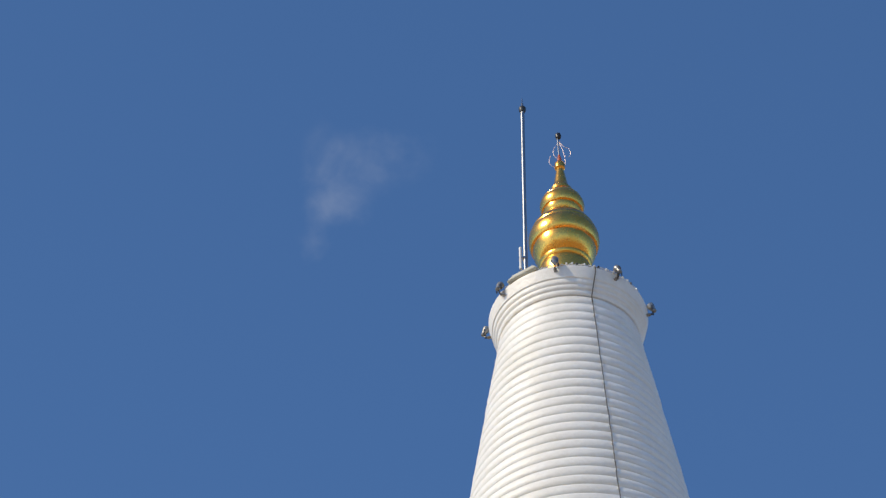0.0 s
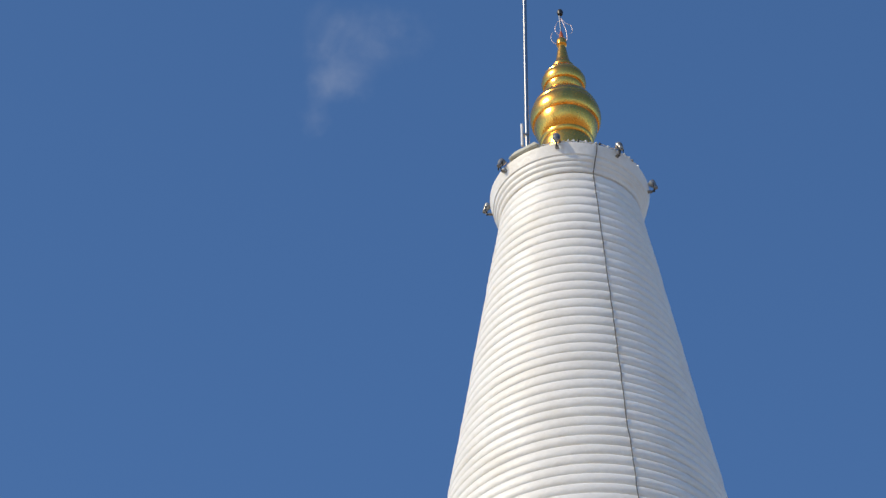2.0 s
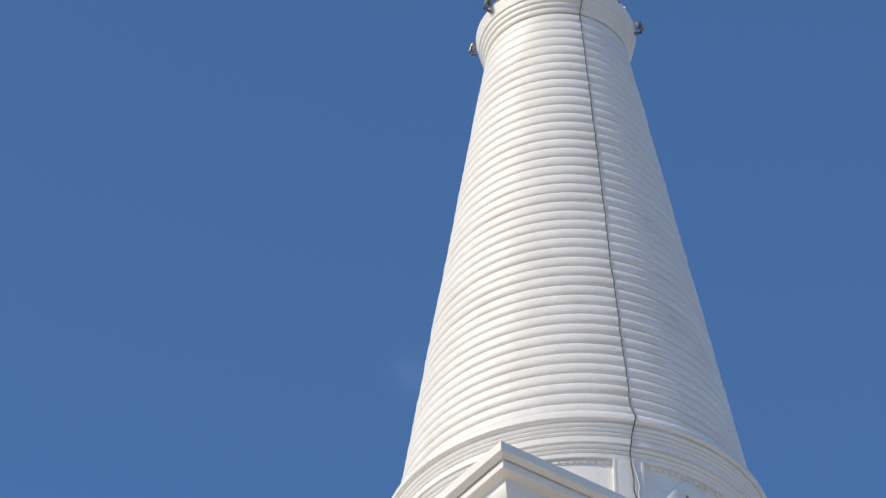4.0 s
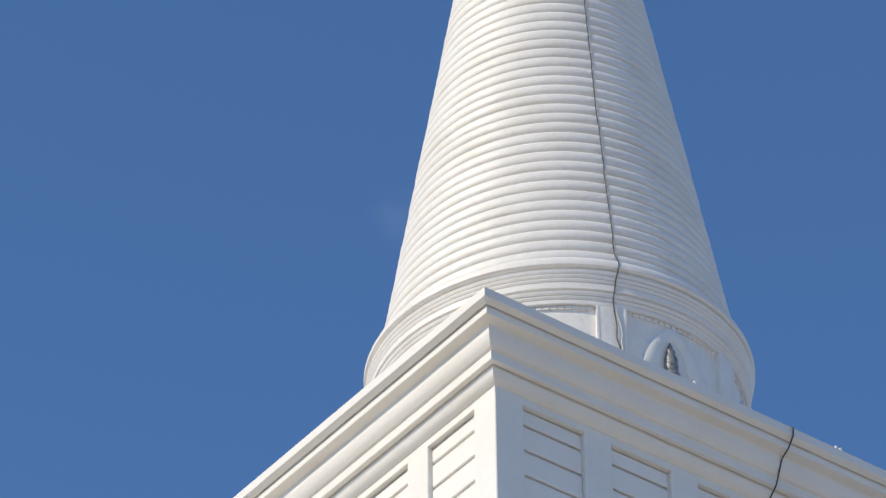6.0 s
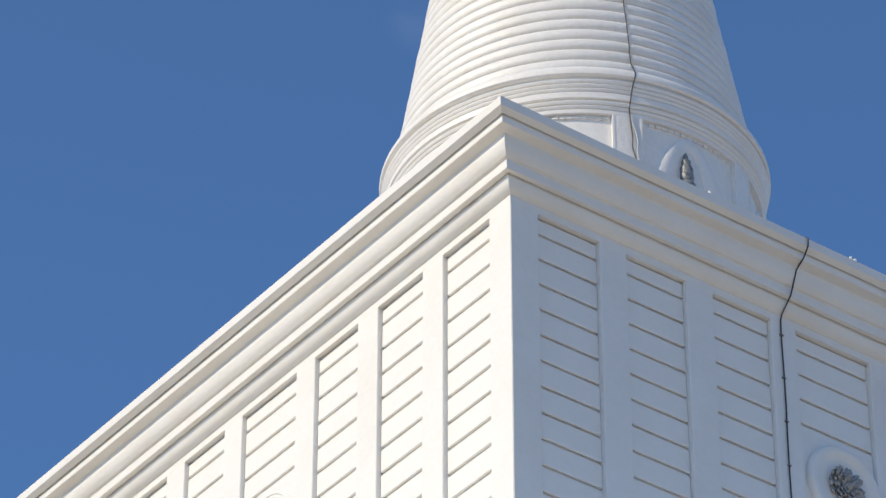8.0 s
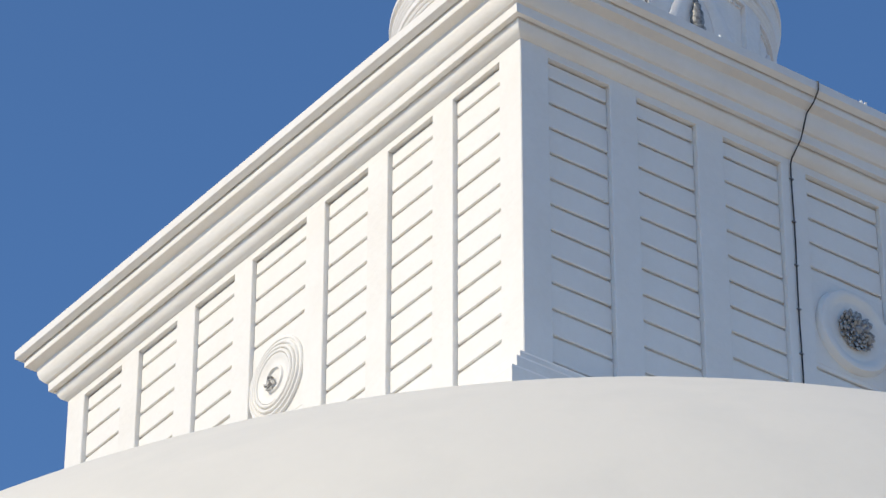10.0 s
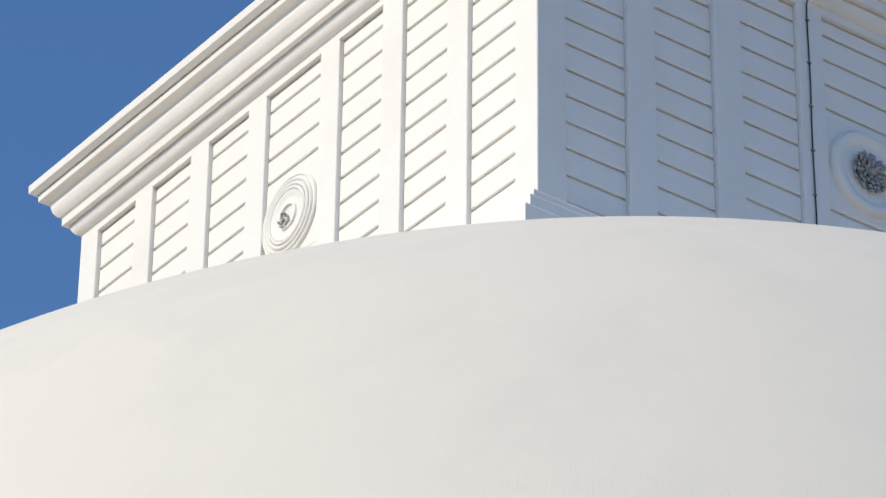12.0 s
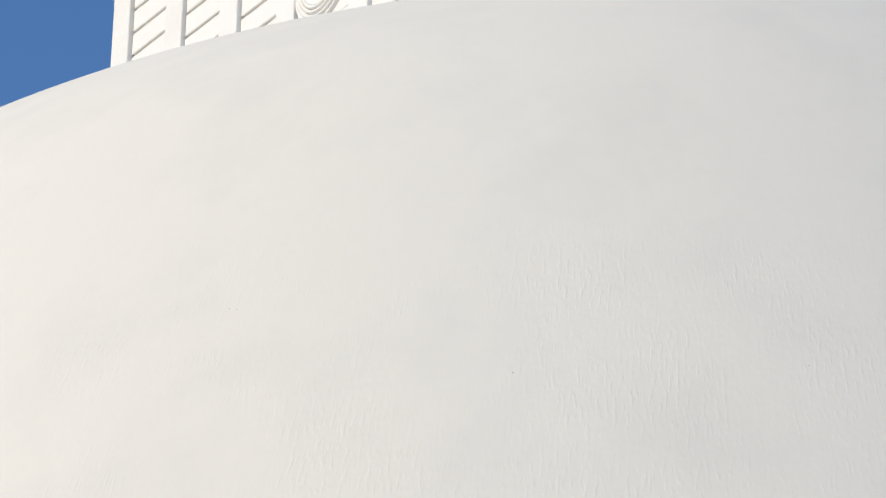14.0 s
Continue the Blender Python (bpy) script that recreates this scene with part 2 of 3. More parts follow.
TOP_Z = crown(FLAT_R)
bell = thing("stupa_bell", (BELL_X, 0, 0), "huge white plastered bell dome with brushed streaks", "stupa dome")
profile = [(0.0, TOP_Z), (5.0, TOP_Z)]
profile += [(FLAT_R + 0.095 * k, crown(FLAT_R + 0.095 * k)) for k in range(0, 31)]
# below the crown the side steepens, then flares evenly to the foot
r, z = profile[-1]
lean = 90 - math.degrees(math.atan2(profile[-2][1] - z, r - profile[-2][0]))
while z > 6.0:
    lean = max(25.0, lean - (1.9 if lean > 36 else 0.35))
    r, z = r + 0.4 * math.sin(radians(lean)), z - 0.4 * math.cos(radians(lean))
    profile.append((r, z))
FOOT_R, FOOT_Z = r, z
part("dome", lathe(profile, 320, centre=(BELL_X, 0)), BELL, bell, smooth=True)
part("plinth", lathe([(FOOT_R - 0.3, FOOT_Z + 0.2), (FOOT_R + 0.9, FOOT_Z - 0.1), (FOOT_R + 1.0, 4.6), (FOOT_R + 1.8, 4.4), (FOOT_R + 1.8, 2.4), (FOOT_R + 2.6, 2.2), (FOOT_R + 2.6, 0.0)], 192, centre=(BELL_X, 0)), BELL, bell, "plain stepped white plinth", smooth=True, crease=30)

# small chips in the plaster
for az, z, size in ((-93.926, 17.356, 0.011), (-102.796, 18.614, 0.009), (-102.529, 18.59, 0.007), (-85.875, 17.42, 0.009)):
    near = min(range(len(profile)), key=lambda k: abs(profile[k][1] - z))
    (r0, z0), (r1, z1) = profile[near - 1], profile[near + 1]
    r = r0 + (r1 - r0) * (z - z0) / (z1 - z0)
    chip = lathe([(0, size * 0.3), (size * 0.6, size * 0.25), (size, -size * 0.5)], 7)
    chip.transform(Matrix.Translation(polar(r, az, z) + Vector((BELL_X, 0, 0))) @ Matrix.Rotation(radians(az), 4, "Z") @ Matrix.Rotation(math.atan2(z0 - z1, r1 - r0), 4, "Y"))
    part("chip", chip, GREY_CASE, bell, "small dark chip in the plaster")

# ---- square tower block ----
S = 5.527
TURN = radians(38.847)
PANEL_TOP, PANEL_BOTTOM, BASE_TOP = 33.125, 28.30, 27.945
RECESS, GROOVE = 0.08, 0.045
# panel edges along half a face, from the corner: near edge, far edge
PANELS = [(0.467, 1.480), (1.935, 2.945), (3.410, 4.420), (4.866, 6.188)]
spans = [(a - S, b - S) for a, b in PANELS]
spans += [(-b, -a) for a, b in reversed(spans[:3])]
block = thing("square_tower_block", (0, 0, TOP_Z), "white square stucco block with boarded panels and moulded cornice", "stupa block")
FACES = {"lit": 38.847 + 180, "shaded": 38.847 - 90, "back": 38.847, "rear": 38.847 + 90}
core = S - RECESS - GROOVE
part("core", square_sweep([(core, TOP_Z + 0.004), (core, 34.0)], TURN, True), WHITE, block)
CORNICE = [(-0.12, 33.235), (0.010, 33.240), (0.045, 33.260), (0.080, 33.287), (0.107, 33.325), (0.125, 33.370), (0.132, 33.405), (0.126, 33.412), (0.126, 33.452), (0.152, 33.452), (0.154, 33.430), (0.215, 33.437), (0.221, 33.443), (0.226, 33.578),
           (0.232, 33.583), (0.262, 33.592), (0.300, 33.632), (0.330, 33.680), (0.348, 33.735), (0.357, 33.790), (0.360, 33.845), (0.364, 33.855), (0.488, 33.893), (0.496, 33.900), (0.501, 33.985),
           (0.496, 33.992), (0.496, 34.038), (0.518, 34.040), (0.520, 34.012), (0.600, 34.050), (0.608, 34.058), (0.613, 34.190), (0.560, 34.212), (-0.6, 34.28)]
part("cornice", square_sweep([(S + o, z) for o, z in CORNICE] + [(3.0, 35.2), (2.0, 35.3)], TURN), WHITE, block, "stepped cornice with an ovolo moulding", smooth=True, crease=24)
part("base_step", square_sweep([(S - 0.05, BASE_TOP - 0.004), (S + 0.465, BASE_TOP - 0.006), (S + 0.485, BASE_TOP - 0.045), (S + 0.485, 27.525)], TURN), WHITE, block)
part("base_step", square_sweep([(S + 0.40, 27.526), (S + 0.79, 27.521), (S + 0.81, 27.482), (S + 0.81, TOP_Z - 0.01)], TURN), WHITE, block)
part("base_step", square_sweep([(S - 0.14, 28.215), (S + 0.235, 28.211), (S + 0.255, 28.172), (S + 0.255, BASE_TOP - 0.02)], TURN), WHITE, block)
part("frieze", square_sweep([(core - 0.05, PANEL_TOP), (S - 0.002, PANEL_TOP), (S - 0.002, 33.26)], TURN), WHITE, block)
for k in range(4):
    m = Matrix.Rotation(TURN + k * math.pi / 2, 4, "Z")
    part("corner_post", box(S - 0.463, S, S - 0.463, S, TOP_Z + 0.2, 33.262, m, 0.012), WHITE, block)
for face, az in FACES.items():
    m = Matrix.Rotation(radians(az), 4, "Z")
    gaps = list(zip([s[1] for s in spans], [s[0] for s in spans[1:]]))
    for y0, y1 in gaps:
        part("pilaster", box(core - 0.02, S - 0.003, y0, y1, BASE_TOP - 0.3, PANEL_TOP + 0.05, m, 0.01), WHITE, block)
    part("bottom_rail", box(core - 0.02, S - 0.012, -S + 0.4, S - 0.4, BASE_TOP - 0.3, PANEL_BOTTOM, m, 0.01), WHITE, block)

# ---- boarded panels of the block ----
JOINTS = [28.868 + 0.399 * k for k in range(-1, 11)]
LEVELS = [PANEL_BOTTOM] + JOINTS + [PANEL_TOP]
JOINT_W = 0.046
board_meshes = {}


def board_mesh(width, height):
    key = (round(width, 3), round(height, 3))
    if key not in board_meshes:
        b = box(0, GROOVE, -width / 2, width / 2, -height / 2, height / 2, None, 0.010)
        me = bpy.data.meshes.new("board")
        b.to_mesh(me)
        b.free()
        me.materials.append(PANEL_BOARD)
        board_meshes[key] = me
    return board_meshes[key]


MED_Z, MED_R = 30.85, 0.64
for face, az in FACES.items():
    m = Matrix.Rotation(radians(az), 4, "Z")
    for i, (y0, y1) in enumerate(spans):
        panel = part("panel", box(core - 0.03, core + 0.004, y0 - 0.02, y1 + 0.02, PANEL_BOTTOM - 0.02, PANEL_TOP + 0.02, m), WHITE, block)
        if face in ("back", "rear"):
            joined = bmesh.new()
            for z0, z1 in zip(LEVELS, LEVELS[1:]):
                box(core, core + GROOVE, y0, y1, z0 + JOINT_W / 2, z1 - JOINT_W / 2, m, 0, joined)
            tagged(part("boards", joined, PANEL_BOARD, panel), kind="stuff")
            continue
        if i == 3:
            part("medallion_ground", box(core + 0.004, core + GROOVE + 0.012, y0 + 0.006, y1 - 0.006, MED_Z - 0.70, MED_Z + 0.695, m, 0.006), WHITE, panel)
        for z0, z1 in zip(LEVELS, LEVELS[1:]):
            board = new("board", board_mesh(y1 - y0 - 0.004, z1 - z0 - JOINT_W))
            board.parent = panel
            board.matrix_basis = m @ Matrix.Translation((core + 0.005, (y0 + y1) / 2, (z0 + z1) / 2 - TOP_Z))


# ---- round medallions ----
def medallion(az, worn):
    """A round moulded medallion in the middle of a face, with a mosaic rosette."""
    side = -0.045 if worn else 0.06
    m = Matrix.Rotation(radians(az), 4, "Z") @ Matrix.Translation((S - RECESS, side, MED_Z)) @ Matrix.Rotation(math.pi / 2, 4, "Y")
    ob = thing("wall_medallion", Matrix.Rotation(radians(az), 3, "Z") @ Vector((S - RECESS, side, MED_Z)),
               "white ringed stucco medallion with a broken silver boss" if worn else "white stucco medallion holding a tarnished silver mosaic rosette", "medallion", "medallions on the block")

    def disc(name, profile, mat, label=""):
        b = lathe(profile, 64)
        b.transform(m)
        return part(name, b, mat, ob, label, smooth=True, crease=35)
    if worn:
        disc("backing", [(MED_R, -0.04), (MED_R, 0.035), (0.60, 0.04), (0, 0.04)], WHITE)
        for r, high in ((0.615, 0.055), (0.545, 0.072), (0.475, 0.086), (0.41, 0.094)):
            disc("ring", [(r - 0.030, 0.035), (r - 0.028, high - 0.014), (r - 0.014, high), (r + 0.010, high), (r + 0.024, high - 0.016), (r + 0.027, 0.035)], WHITE)
        disc("dish", [(0.38, 0.035), (0.375, 0.082), (0.35, 0.080), (0.32, 0.062), (0.26, 0.050), (0.21, 0.050), (0.195, 0.080), (0.165, 0.082), (0.155, 0.046), (0, 0.040)], WHITE)
        petals, radius, seed = 9, 0.115, 3
    else:
        disc("backing", [(MED_R, -0.02), (MED_R, 0.06), (0, 0.06)], WHITE)
        disc("ring", [(0.645, 0.0), (0.64, 0.06), (0.60, 0.11), (0.55, 0.12), (0.50, 0.10), (0.455, 0.075), (0.43, 0.065), (0.40, 0.066), (0.36, 0.062)], WHITE)
        petals, radius, seed = 18, 0.325, 5
    rnd = random.Random(seed)
    middle = m @ (Matrix.Translation((0.07, -0.05, -0.01)) if worn else Matrix.Identity(4))
    rings = [(radius, petals), (radius * 0.8, petals - 2), (radius * 0.6, int(petals * 0.75)), (radius * 0.4, int(petals * 0.5))]
    for level, (r, count) in enumerate(rings):
        for k in range(count):
            if worn and rnd.random() < 0.45:
                continue
            a = 2 * math.pi * (k + 0.5 * level) / count + rnd.uniform(-0.1, 0.1)
            wide = math.pi * r / count * rnd.uniform(0.8, 1.05)
            long = radius * rnd.uniform(0.30, 0.38)
            lift = rnd.uniform(0.02, 0.05)
            b = bmesh.new()
            rim = [b.verts.new(q) for q in ((-long * 0.5, 0, 0), (-long * 0.1, wide, 0.01), (long * 0.25, wide * 0.75, lift), (long * 0.5, 0, lift * 1.3), (long * 0.25, -wide * 0.75, lift), (-long * 0.1, -wide, 0.01))]
            crown = b.verts.new((long * 0.05, 0, lift + 0.02))
            under = b.verts.new((0, 0, -0.02))
            for q, w in zip(rim, rim[1:] + rim[:1]):
                b.faces.new((q, w, crown))
                b.faces.new((w, q, under))
            b.transform(middle @ Matrix.Rotation(a, 4, "Z") @ Matrix.Translation((r * 0.84, 0, 0.075 + 0.02 * level)) @ Matrix.Rotation(rnd.uniform(-0.3, 0.3), 4, "X"))
            part("petal", b, WHITE if worn and rnd.random() < 0.5 else SILVER, ob)
    b = bmesh.new()
    bmesh.ops.create_uvsphere(b, u_segments=14, v_segments=8, radius=radius * 0.22)
    b.transform(middle @ Matrix.Translation((0, 0, 0.12)))
    part("boss", b, SILVER, ob, "bright silver boss", smooth=True)


medallion(FACES["lit"], True)
medallion(FACES["shaded"], False)

# ---- drum under the spire ----
drum = thing("spire_drum", (0, 0, 34.6), "round white drum with pilasters, panels and corbelled mouldings", "stupa drum")
part("wall", lathe([(2.80, 34.6), (2.80, 38.6)], 144), TOWER, drum, smooth=True)
collar = [(2.78, 38.425), (2.868, 38.428), (2.874, 38.435), (2.878, 38.490), (2.872, 38.500)]
for r, z, high in ((2.888, 38.504, 0.062), (2.912, 38.570, 0.066)):
    collar += [(r - 0.022, z), (r - 0.006, z + 0.006), (r + 0.010, z + high * 0.45), (r + 0.014, z + high * 0.75), (r + 0.006, z + high * 0.93), (r - 0.012, z + high * 0.98)]
collar += [(2.893, 38.642), (2.893, 38.664), (2.926, 38.672), (2.934, 38.680), (2.936, 38.772), (2.928, 38.784)]
for r, z, high in ((2.940, 38.786, 0.066), (2.956, 38.854, 0.066), (2.973, 38.922, 0.068)):
    collar += [(r - 0.022, z), (r - 0.006, z + 0.006), (r + 0.010, z + high * 0.45), (r + 0.014, z + high * 0.75), (r + 0.006, z + high * 0.93), (r - 0.012, z + high * 0.98)]
collar += [(2.945, 38.996), (2.943, 39.042), (2.985, 39.050), (3.012, 39.075), (3.015, 39.14), (2.985, 39.20), (2.93, 39.26), (2.87, 39.31), (2.80, 39.34), (2.6, 39.345)]
part("collar", lathe(collar, 192),
    TOWER, drum, "corbelled ring mouldings", smooth=True, crease=32)
for k in range(8):
    mid = -73.7 + 45 * k
    part("pilaster", arc_block(2.76, 2.872, 34.6, 38.43, mid - 4.6, mid + 4.6, 4), TOWER, drum)
    for edge in (mid - 4.68, mid + 3.98):
        part("pilaster_edge", arc_block(2.79, 2.879, 34.6, 38.427, edge, edge + 0.7, 2), TOWER, drum)
    for j in range(15):
        a = mid + 7 + j * 2.2
        part("dentil", arc_block(2.79, 2.832, 38.362, 38.412, a, a + 1.75, 1), TOWER, drum)
    # pointed niche in the middle of the bay
    c = mid + 21.4
    m = Matrix.Rotation(radians(c), 4, "Z")
    steps = 14

    def arch(half, apex, foot):
        out = []
        for i in range(steps + 1):
            s = -1 + 2 * i / steps
            out.append((half * s, foot + (apex - foot) * (1 - abs(s) ** 1.7) ** 0.8))
        return out
    hood = bmesh.new()
    outer, inner = arch(0.62, 38.40, 37.45), arch(0.27, 38.13, 37.45)
    outer = [(-0.68, 36.9), *outer, (0.68, 36.9)]
    inner = [(-0.28, 36.9), *inner, (0.28, 36.9)]
    rows = []
    for (yo, zo), (yi, zi) in zip(outer, inner):
        rows.append([hood.verts.new(m @ Vector((x, y, z))) for x, y, z in ((2.72, yo, zo), (2.803, yo, zo), (2.83, yo * 0.85 + yi * 0.15, zo * 0.85 + zi * 0.15), (2.84, yo * 0.35 + yi * 0.65, zo * 0.25 + zi * 0.75), (2.80, yi, zi), (2.72, yi, zi))])
    for p, q in zip(rows, rows[1:]):
        for j in range(5):
            hood.faces.new((p[j], p[j + 1], q[j + 1], q[j]))
    part("niche_hood", hood, TOWER, drum, "pointed arch hood", smooth=True, crease=50)

# standing figures in the niches, as plain turned shapes
for k in range(8):
    c = -73.7 + 45 * k + 19.4
    p = polar(2.83, c, 37.3)
    b = lathe([(0.0, 36.95), (0.115, 36.95), (0.12, 37.42), (0.135, 37.46), (0.095, 37.52), (0.115, 37.60), (0.10, 37.70), (0.105, 37.76), (0.068, 37.83), (0.074, 37.90), (0.035, 37.94), (0.04, 37.98), (0.02, 38.03), (0.008, 38.07), (0, 38.08)], 12, centre=(p.x, p.y))
    bmesh.ops.translate(b, verts=b.verts, vec=-Vector((p.x, p.y, 36.95)))
    ob = part("niche_statue", b, STATUE, None, smooth=True)
    ob.location = (p.x, p.y, 36.95)
    tagged(ob, "small tarnished silver statue standing in a pointed niche", "statue", "statues in the niches")

# ---- ringed spire ----
Z_LOW, Z_HIGH, R_LOW, R_HIGH = 39.33, 49.28, 2.766, 1.164
spire = thing("ringed_spire", (0, 0, 39.27), "tapering white spire of stacked stucco rings", "stupa spire")


def spire_radius(z):
    return R_LOW + (R_HIGH - R_LOW) * (z - Z_LOW) / (Z_HIGH - Z_LOW)


part("core", lathe([(spire_radius(Z_LOW) - 0.02, Z_LOW), (spire_radius(Z_HIGH) - 0.02, Z_HIGH + 0.2)], 128), TOWER, spire, smooth=True)
RINGS = 44
PITCH = (Z_HIGH - Z_LOW) / RINGS
wobble = random.Random(11)
for k in range(RINGS):
    z0 = Z_LOW + k * PITCH
    out = 0.074 + wobble.uniform(-0.006, 0.006)
    section = []
    for i in range(15):
        u = i / 14
        swell = (1 - (1 - u / 0.60) ** 2.2) ** 0.62 if u < 0.60 else max(0, 1 - ((u - 0.60) / 0.40) ** 2.6) ** 0.55
        z = z0 + PITCH * (0.005 + 0.99 * u)
        section.append((spire_radius(z) - 0.027 + out * swell, z))
    part("ring", lathe(section, 128), TOWER, spire, smooth=True, crease=50)
part("rim", lathe([(1.12, 49.275), (1.215, 49.28), (1.232, 49.30), (1.235, 49.33), (1.235, 49.36), (1.232, 49.368), (1.236, 49.376), (1.256, 49.39), (1.268, 49.41), (1.272, 49.435), (1.270, 49.455), (1.266, 49.463), (1.27, 49.471),
    (1.290, 49.485), (1.30, 49.51), (1.303, 49.545), (1.302, 49.562), (1.298, 49.571), (1.304, 49.58), (1.322, 49.592), (1.330, 49.62), (1.342, 49.68), (1.356, 49.745), (1.369, 49.79), (1.370, 49.812), (1.355, 49.828), (1.0, 49.85), (0.0, 49.9)], 128), TOWER, spire, "flared moulded rim", smooth=True, crease=35)

# ---- gold finial ----
finial = thing("gold_finial", (0, 0, 49.86), "polished gold lotus-bud finial with two swelling tiers", "finial")
part("base_moulding", lathe([(0.62, 49.86), (0.64, 50.0), (0.56, 50.15), (0.58, 50.3), (0.46, 50.5), (0.44, 50.8), (0.47, 50.95), (0.44, 51.08), (0.47, 51.12), (0.47, 51.17), (0.40, 51.2)], 72), GOLD, finial, smooth=True, crease=45)
part("lower_bowl", lathe([(0.36, 51.16), (0.39, 51.18), (0.44, 51.23), (0.495, 51.32), (0.54, 51.43), (0.556, 51.52), (0.556, 51.585), (0.585, 51.595), (0.608, 51.64), (0.618, 51.69), (0.622, 51.74), (0.622, 51.80), (0.610, 51.87), (0.590, 51.925),
    (0.570, 51.955), (0.572, 51.985), (0.545, 52.05), (0.49, 52.15), (0.42, 52.24), (0.355, 52.30), (0.33, 52.33)], 96), GOLD, finial, smooth=True, crease=24)
part("upper_bowl", lathe([(0.28, 52.31), (0.300, 52.345), (0.330, 52.41), (0.342, 52.46), (0.342, 52.505), (0.366, 52.515), (0.384, 52.555), (0.395, 52.63), (0.389, 52.69), (0.370, 52.745), (0.350, 52.772), (0.352, 52.79), (0.30, 52.87), (0.23, 52.95), (0.19, 52.99)], 80), GOLD, finial, smooth=True, crease=24)
part("neck", lathe([(0.17, 52.97), (0.205, 52.99), (0.205, 53.04), (0.165, 53.07), (0.165, 53.11), (0.135, 53.15), (0.12, 53.24), (0.095, 53.4), (0.068, 53.58), (0.06, 53.62)], 48), GOLD, finial, smooth=True, crease=40)
part("bud", lathe([(0.055, 53.60), (0.09, 53.63), (0.095, 53.70), (0.085, 53.76), (0.05, 53.80), (0.03, 53.82)], 32), GOLD, finial, smooth=True, crease=40)
part("tip", lathe([(0.045, 53.79), (0.04, 53.88), (0.015, 53.99), (0, 54.0)], 16), RED, finial, "dull red tip", smooth=True)
part("pin", tube([(0, 0, 53.95), (-0.01, 0, 54.42)], 0.014, 8), STEEL, finial, "thin steel pin")
part("ball", lathe([(0.0, 54.41), (0.045, 54.43), (0.058, 54.48), (0.045, 54.53), (0.0, 54.55)], 20), BLACK, finial, "black ball", smooth=True)


def curl(a, b, c, n=10):
    a, b, c = Vector(a), Vector(b), Vector(c)
    return [(1 - t) ** 2 * a + 2 * t * (1 - t) * b + t * t * c for t in [i / n for i in range(n + 1)]]


for pts in (curl((0, 0, 54.36), (0.10, -0.02, 54.12), (0.17, -0.02, 54.14)) + curl((0.175, -0.02, 54.12), (0.24, -0.02, 53.98), (0.17, -0.02, 53.9))[1:],
            curl((-0.15, -0.02, 53.95), (-0.24, -0.05, 53.72), (-0.09, -0.05, 53.62)), curl((-0.01, 0, 54.3), (-0.19, -0.05, 53.98), (-0.02, -0.03, 53.85)),
            curl((0, 0, 54.34), (0.12, -0.04, 53.98), (0.10, -0.04, 53.7))):
    part("wire", tube(pts, 0.0055, 5), COPPER, finial, "thin pale pinkish wire")

# ---- lightning mast ----
mast = thing("lightning_mast", (-0.675, -1.02, 49.84), "slim grey steel lightning mast on a white block", "lightning rod")
lean = Matrix.Translation((-0.66, -1.03, 49.84)) @ Matrix.Rotation(radians(-122), 4, "Z")
foot = box(-0.20, 0.18, -0.31, 0.31, -0.01, 0.17, lean, 0.03)
for v in foot.verts:
    if v.co.z > 49.95:
        v.co.x += (-0.66 - v.co.x) * 0.28
        v.co.y += (-1.03 - v.co.y) * 0.28
part("foot_block", foot, MORTAR, mast, "weathered pale mortar block")
part("pole", tube([(-0.675, -1.02, 50.0), (-0.664, -1.02, 50.9)], 0.038, 14), STEEL, mast, smooth=True)
part("pole", tube([(-0.664, -1.02, 50.88), (-0.63, -1.02, 52.8), (-0.607, -1.02, 54.1)], 0.036, 14), STEEL, mast, smooth=True)
part("collar", lathe([(0.0, 54.06), (0.045, 54.06), (0.065, 54.11), (0.065, 54.16), (0.04, 54.2), (0.0, 54.2)], 16, centre=(-0.607, -1.02)), BLACK, mast, "black insulator collar", smooth=True)
part("point", lathe([(0.022, 54.18), (0.02, 54.28), (0.008, 54.3), (0.006, 54.42), (0, 54.45)], 10, centre=(-0.605, -1.02)), STEEL, mast, smooth=True)
part("stay_pipe", tube([(-0.757, -1.05, 50.1), (-0.752, -1.05, 50.62)], 0.026, 10), PAINTED_PIPE, mast, smooth=True)
part("clamp", box(-0.78, -0.64, -1.07, -0.98, 50.36, 50.40, None, 0.005), STEEL, mast)


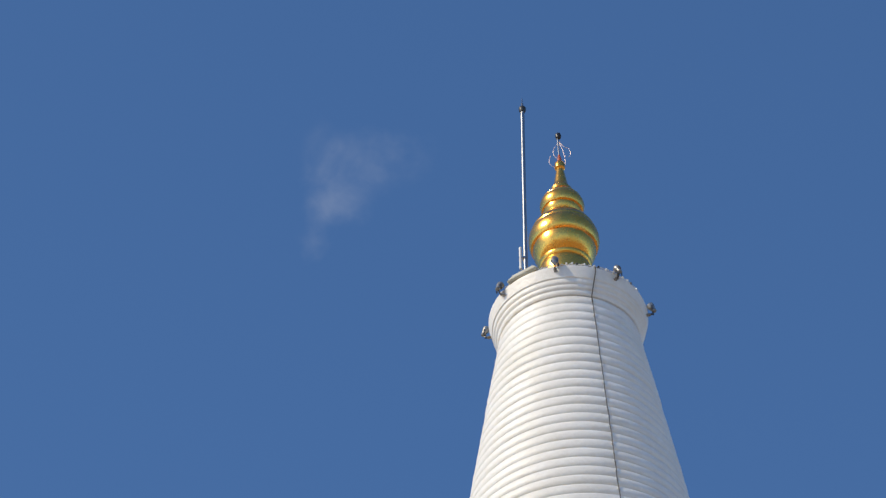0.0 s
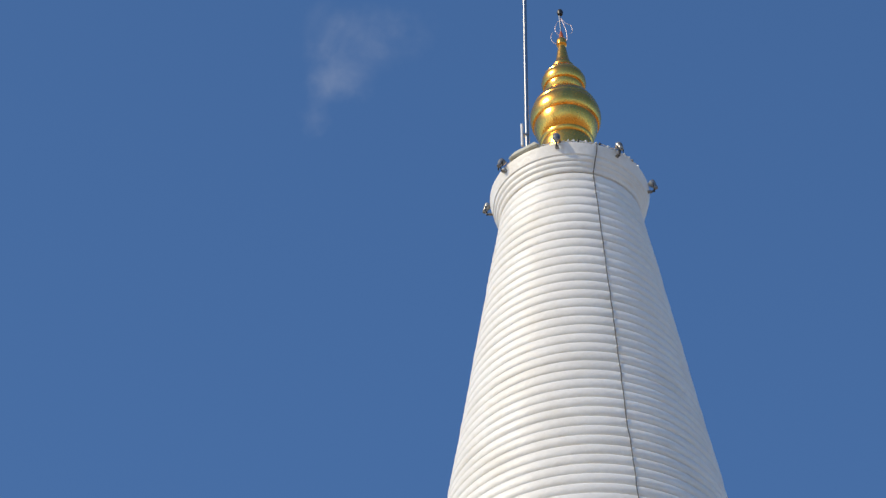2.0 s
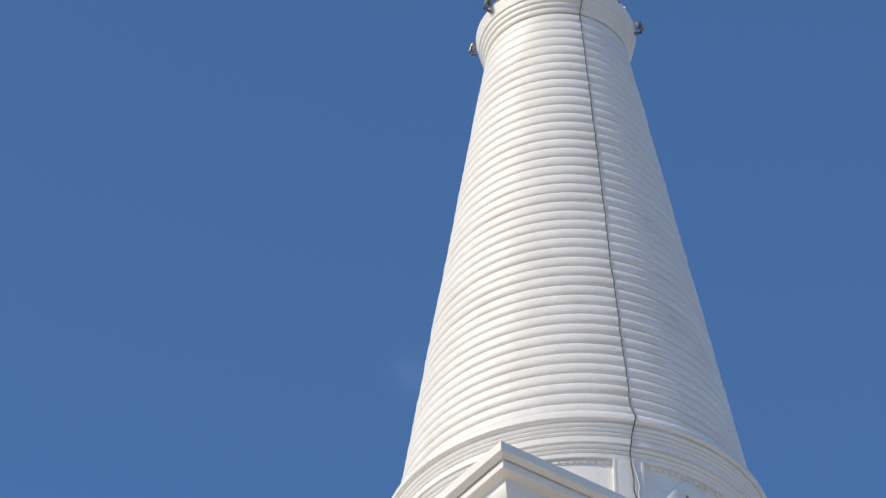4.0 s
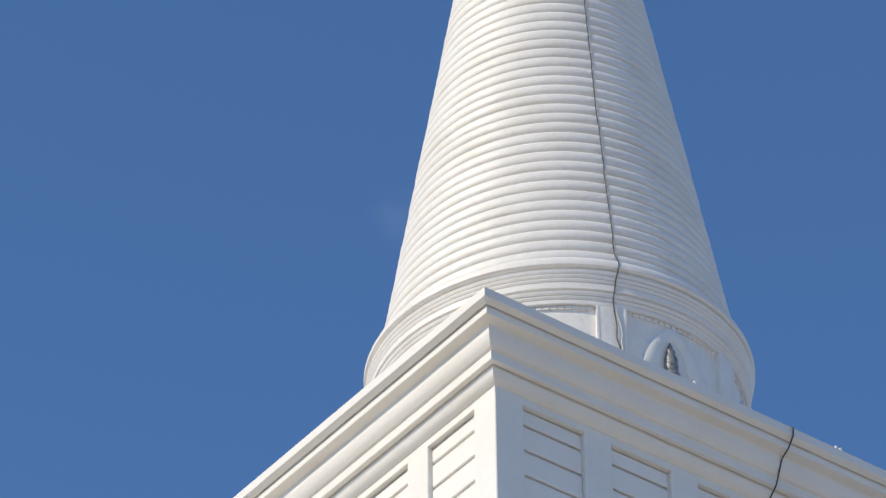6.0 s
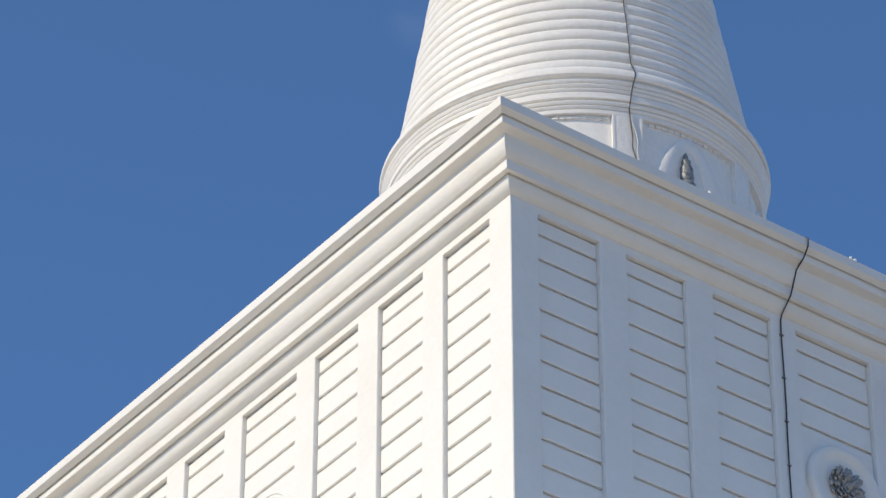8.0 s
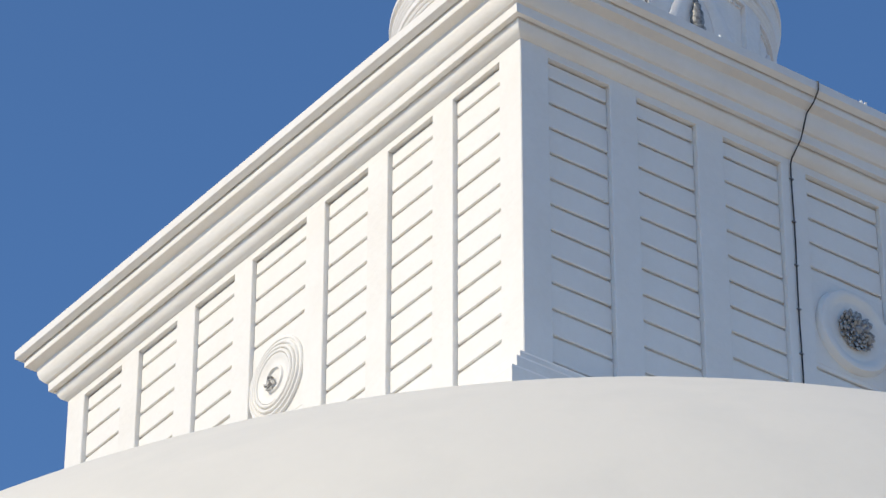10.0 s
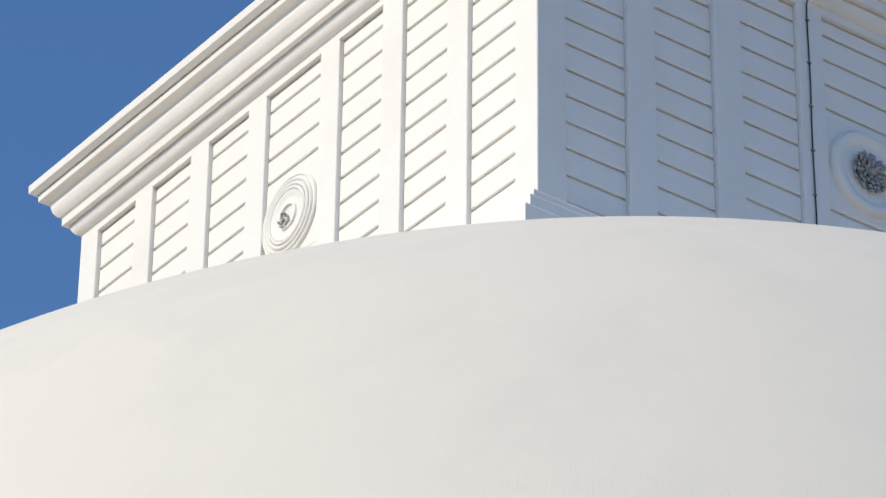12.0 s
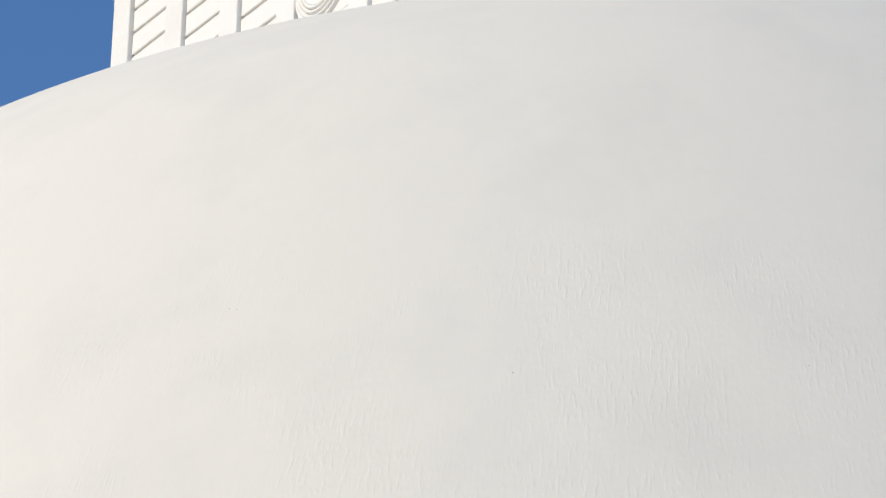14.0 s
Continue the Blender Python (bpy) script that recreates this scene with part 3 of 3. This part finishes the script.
# ---- floodlights round the rim ----
def floodlight():
    """Built at the origin: +x points away from the spire's axis, z up."""
    ob = thing("floodlight", (0, 0, 0), "small weathered grey spot lamp clamped to the rim", "floodlight", "floodlights on the rim")
    part("clamp", box(-0.09, 0.03, -0.035, 0.035, -0.06, -0.035, None, 0.004), GREY_CASE, ob)
    part("arm", tube([(0.0, 0, -0.05), (0.05, 0, -0.04), (0.075, 0, 0.0), (0.075, 0, 0.07)], 0.016, 8), BLACK, ob, smooth=True)
    tilt = Matrix.Translation((0.07, 0, 0.11)) @ Matrix.Rotation(radians(-28), 4, "Y")
    head = lathe([(0.0, -0.1), (0.03, -0.1), (0.045, -0.085), (0.048, -0.02), (0.062, 0.01), (0.075, 0.06), (0.077, 0.10), (0.07, 0.10), (0.066, 0.06)], 20)
    head.transform(tilt)
    shell = part("head", head, GREY_CASE, ob, smooth=True, crease=35)
    lens = lathe([(0.067, 0.075), (0.05, 0.085), (0.0, 0.092)], 18)
    lens.transform(tilt)
    part("lens", lens, GLASS, shell, "glass lens", smooth=True)
    for y in (-0.075, 0.067):
        part("bracket", box(0.055, 0.085, y, y + 0.008, 0.0, 0.13, None, 0.002), BLACK, ob)
    return ob


first = floodlight()
for k in range(8):
    az = -97 + 45 * k
    m = Matrix.Translation(polar(1.395, az, 49.75)) @ Matrix.Rotation(radians(az), 4, "Z") @ Matrix.Scale(0.88, 4)
    if k == 0:
        first.matrix_basis = m
    else:
        copy_thing(first, m @ Matrix.Scale(1 / 0.88, 4))

# ---- cables ----
rnd = random.Random(4)
supply = []
for k in range(121):
    a = -150 + 150 * k / 120
    supply.append(polar(1.335 + rnd.uniform(-0.012, 0.012), a, 49.862 + rnd.uniform(-0.004, 0.022)))
lead = thing("lamp_cable", (1.335, 0, 49.85), "loose pale cable lying along the rim between lamps", "cable")
part("lead", tube(supply, 0.011, 5), PAINTED_PIPE, lead)
for k in range(14):
    a = -95 + 5 * k + rnd.uniform(-2, 2)
    part("clip", box(-0.02, 0.02, -0.015, 0.015, -0.01, 0.03, Matrix.Translation(polar(1.345, a, 49.86)) @ Matrix.Rotation(radians(a), 4, "Z"), 0.003), PAINTED_PIPE if k % 3 else BLACK, lead)

earth = thing("lightning_cable", polar(1.4, -70, 49.8), "dark earthing cable clipped down the white tower", "cable")
part("cable", tube([polar(1.34, -68.4, 49.845), polar(1.378, -68.4, 49.82), polar(1.375, -68.6, 49.70), polar(1.345, -69.0, 49.58), polar(1.31, -69.4, 49.5), polar(1.28, -69.8, 49.38), polar(1.24, -70.3, 49.26), polar(1.25, -70.3, 49.1)], 0.0085, 6), CABLE, earth)
line = []
for k in range(RINGS + 1):
    z = Z_HIGH - 0.05 - k * PITCH
    if z < Z_LOW + 0.05:
        break
    a = -70.1 - 1.6 * min(1, (49.0 - z) / 6) + 0.2 * max(0, (42.0 - z) / 2.7) + rnd.uniform(-0.22, 0.22)
    line.append(polar(spire_radius(z) + 0.052 + (0.0 if k % 2 else 0.004), a, z))
    m = Matrix.Translation(polar(spire_radius(z) + 0.045, a, z - 0.06)) @ Matrix.Rotation(radians(a), 4, "Z")
    part("clip", box(-0.01, 0.018, -0.022, 0.022, -0.008, 0.008, m, 0.002), TOWER, earth)
line.append(polar(2.93, -71.7, 39.30))
part("cable", tube(line, 0.0075, 6), CABLE, earth)
part("cable", tube([polar(2.93, -71.7, 39.30), polar(3.0, -71.8, 39.20), polar(3.025, -71.9, 39.1), polar(2.995, -72.3, 38.98), polar(2.955, -72.7, 38.86), polar(2.945, -73.0, 38.70), polar(2.90, -73.3, 38.55),
    polar(2.89, -73.0, 38.34), polar(2.89, -72.4, 38.05), polar(2.89, -72.6, 37.85), polar(2.89, -71.6, 37.65), polar(2.89, -72.0, 36.2), polar(2.93, -71.0, 35.3)], 0.0095, 6), CABLE, earth)
part("cable", tube([polar(2.89, -72.6, 38.36), polar(2.89, -71.4, 38.14), polar(2.89, -70.8, 37.95), polar(2.89, -71.2, 37.8), polar(2.89, -70.7, 37.55), polar(2.89, -71.2, 36.6)], 0.010, 6), PAINTED_PIPE, earth, "looped grey cable")
# over the cornice and down the shaded face
m = Matrix.Rotation(radians(FACES["shaded"]), 4, "Z")
y = -S + 4.585
over = [(2.9, y + 1.2, 35.28), (S - 0.5, y + 0.1, 34.285), (S + 0.55, y + 0.03, 34.235), (S + 0.628, y + 0.030, 34.19), (S + 0.624, y + 0.028, 34.055), (S + 0.516, y + 0.022, 33.90),
        (S + 0.376, y + 0.014, 33.80), (S + 0.310, y + 0.006, 33.61), (S + 0.240, y + 0.006, 33.445), (S + 0.135, y, 33.33), (S + 0.05, y - 0.006, 33.23), (S + 0.02, y - 0.006, 33.16)]
over += [(S + 0.014, y + 0.006 * math.sin(z * 3), z) for z in [33.0 - 0.4 * i for i in range(13)]]
part("cable", tube([m @ Vector(q) for q in over], 0.0105, 6), CABLE, earth)
for i in range(7):
    part("clip", box(S - 0.004, S + 0.03, y - 0.03, y + 0.03, 32.9 - 0.7 * i, 32.92 - 0.7 * i, m, 0.003), GREY_CASE, earth)

# ---- small things on the cornice edge ----
for y in (5.45, 5.53, 2.95):
    q = m @ Vector((S + 0.56, y - S, 34.232))
    b = lathe([(0.0, 0.0), (0.022, 0.0), (0.026, 0.014), (0.016, 0.024), (0.022, 0.036), (0.0, 0.046)], 10)
    knob = part("ceramic_knob", b, GLAZE, None, smooth=True, crease=30)
    knob.location = q
    tagged(knob, "tiny glazed white ceramic cable knob on the cornice edge", "knob", "ceramic knobs")
lit = Matrix.Rotation(radians(FACES["lit"]), 4, "Z")
part("mortar_patch", box(S + 0.44, S + 0.467, S - 11.22, S - 11.0, 33.985, 34.05, lit, 0.008), MORTAR, block, "rough mortar patch")
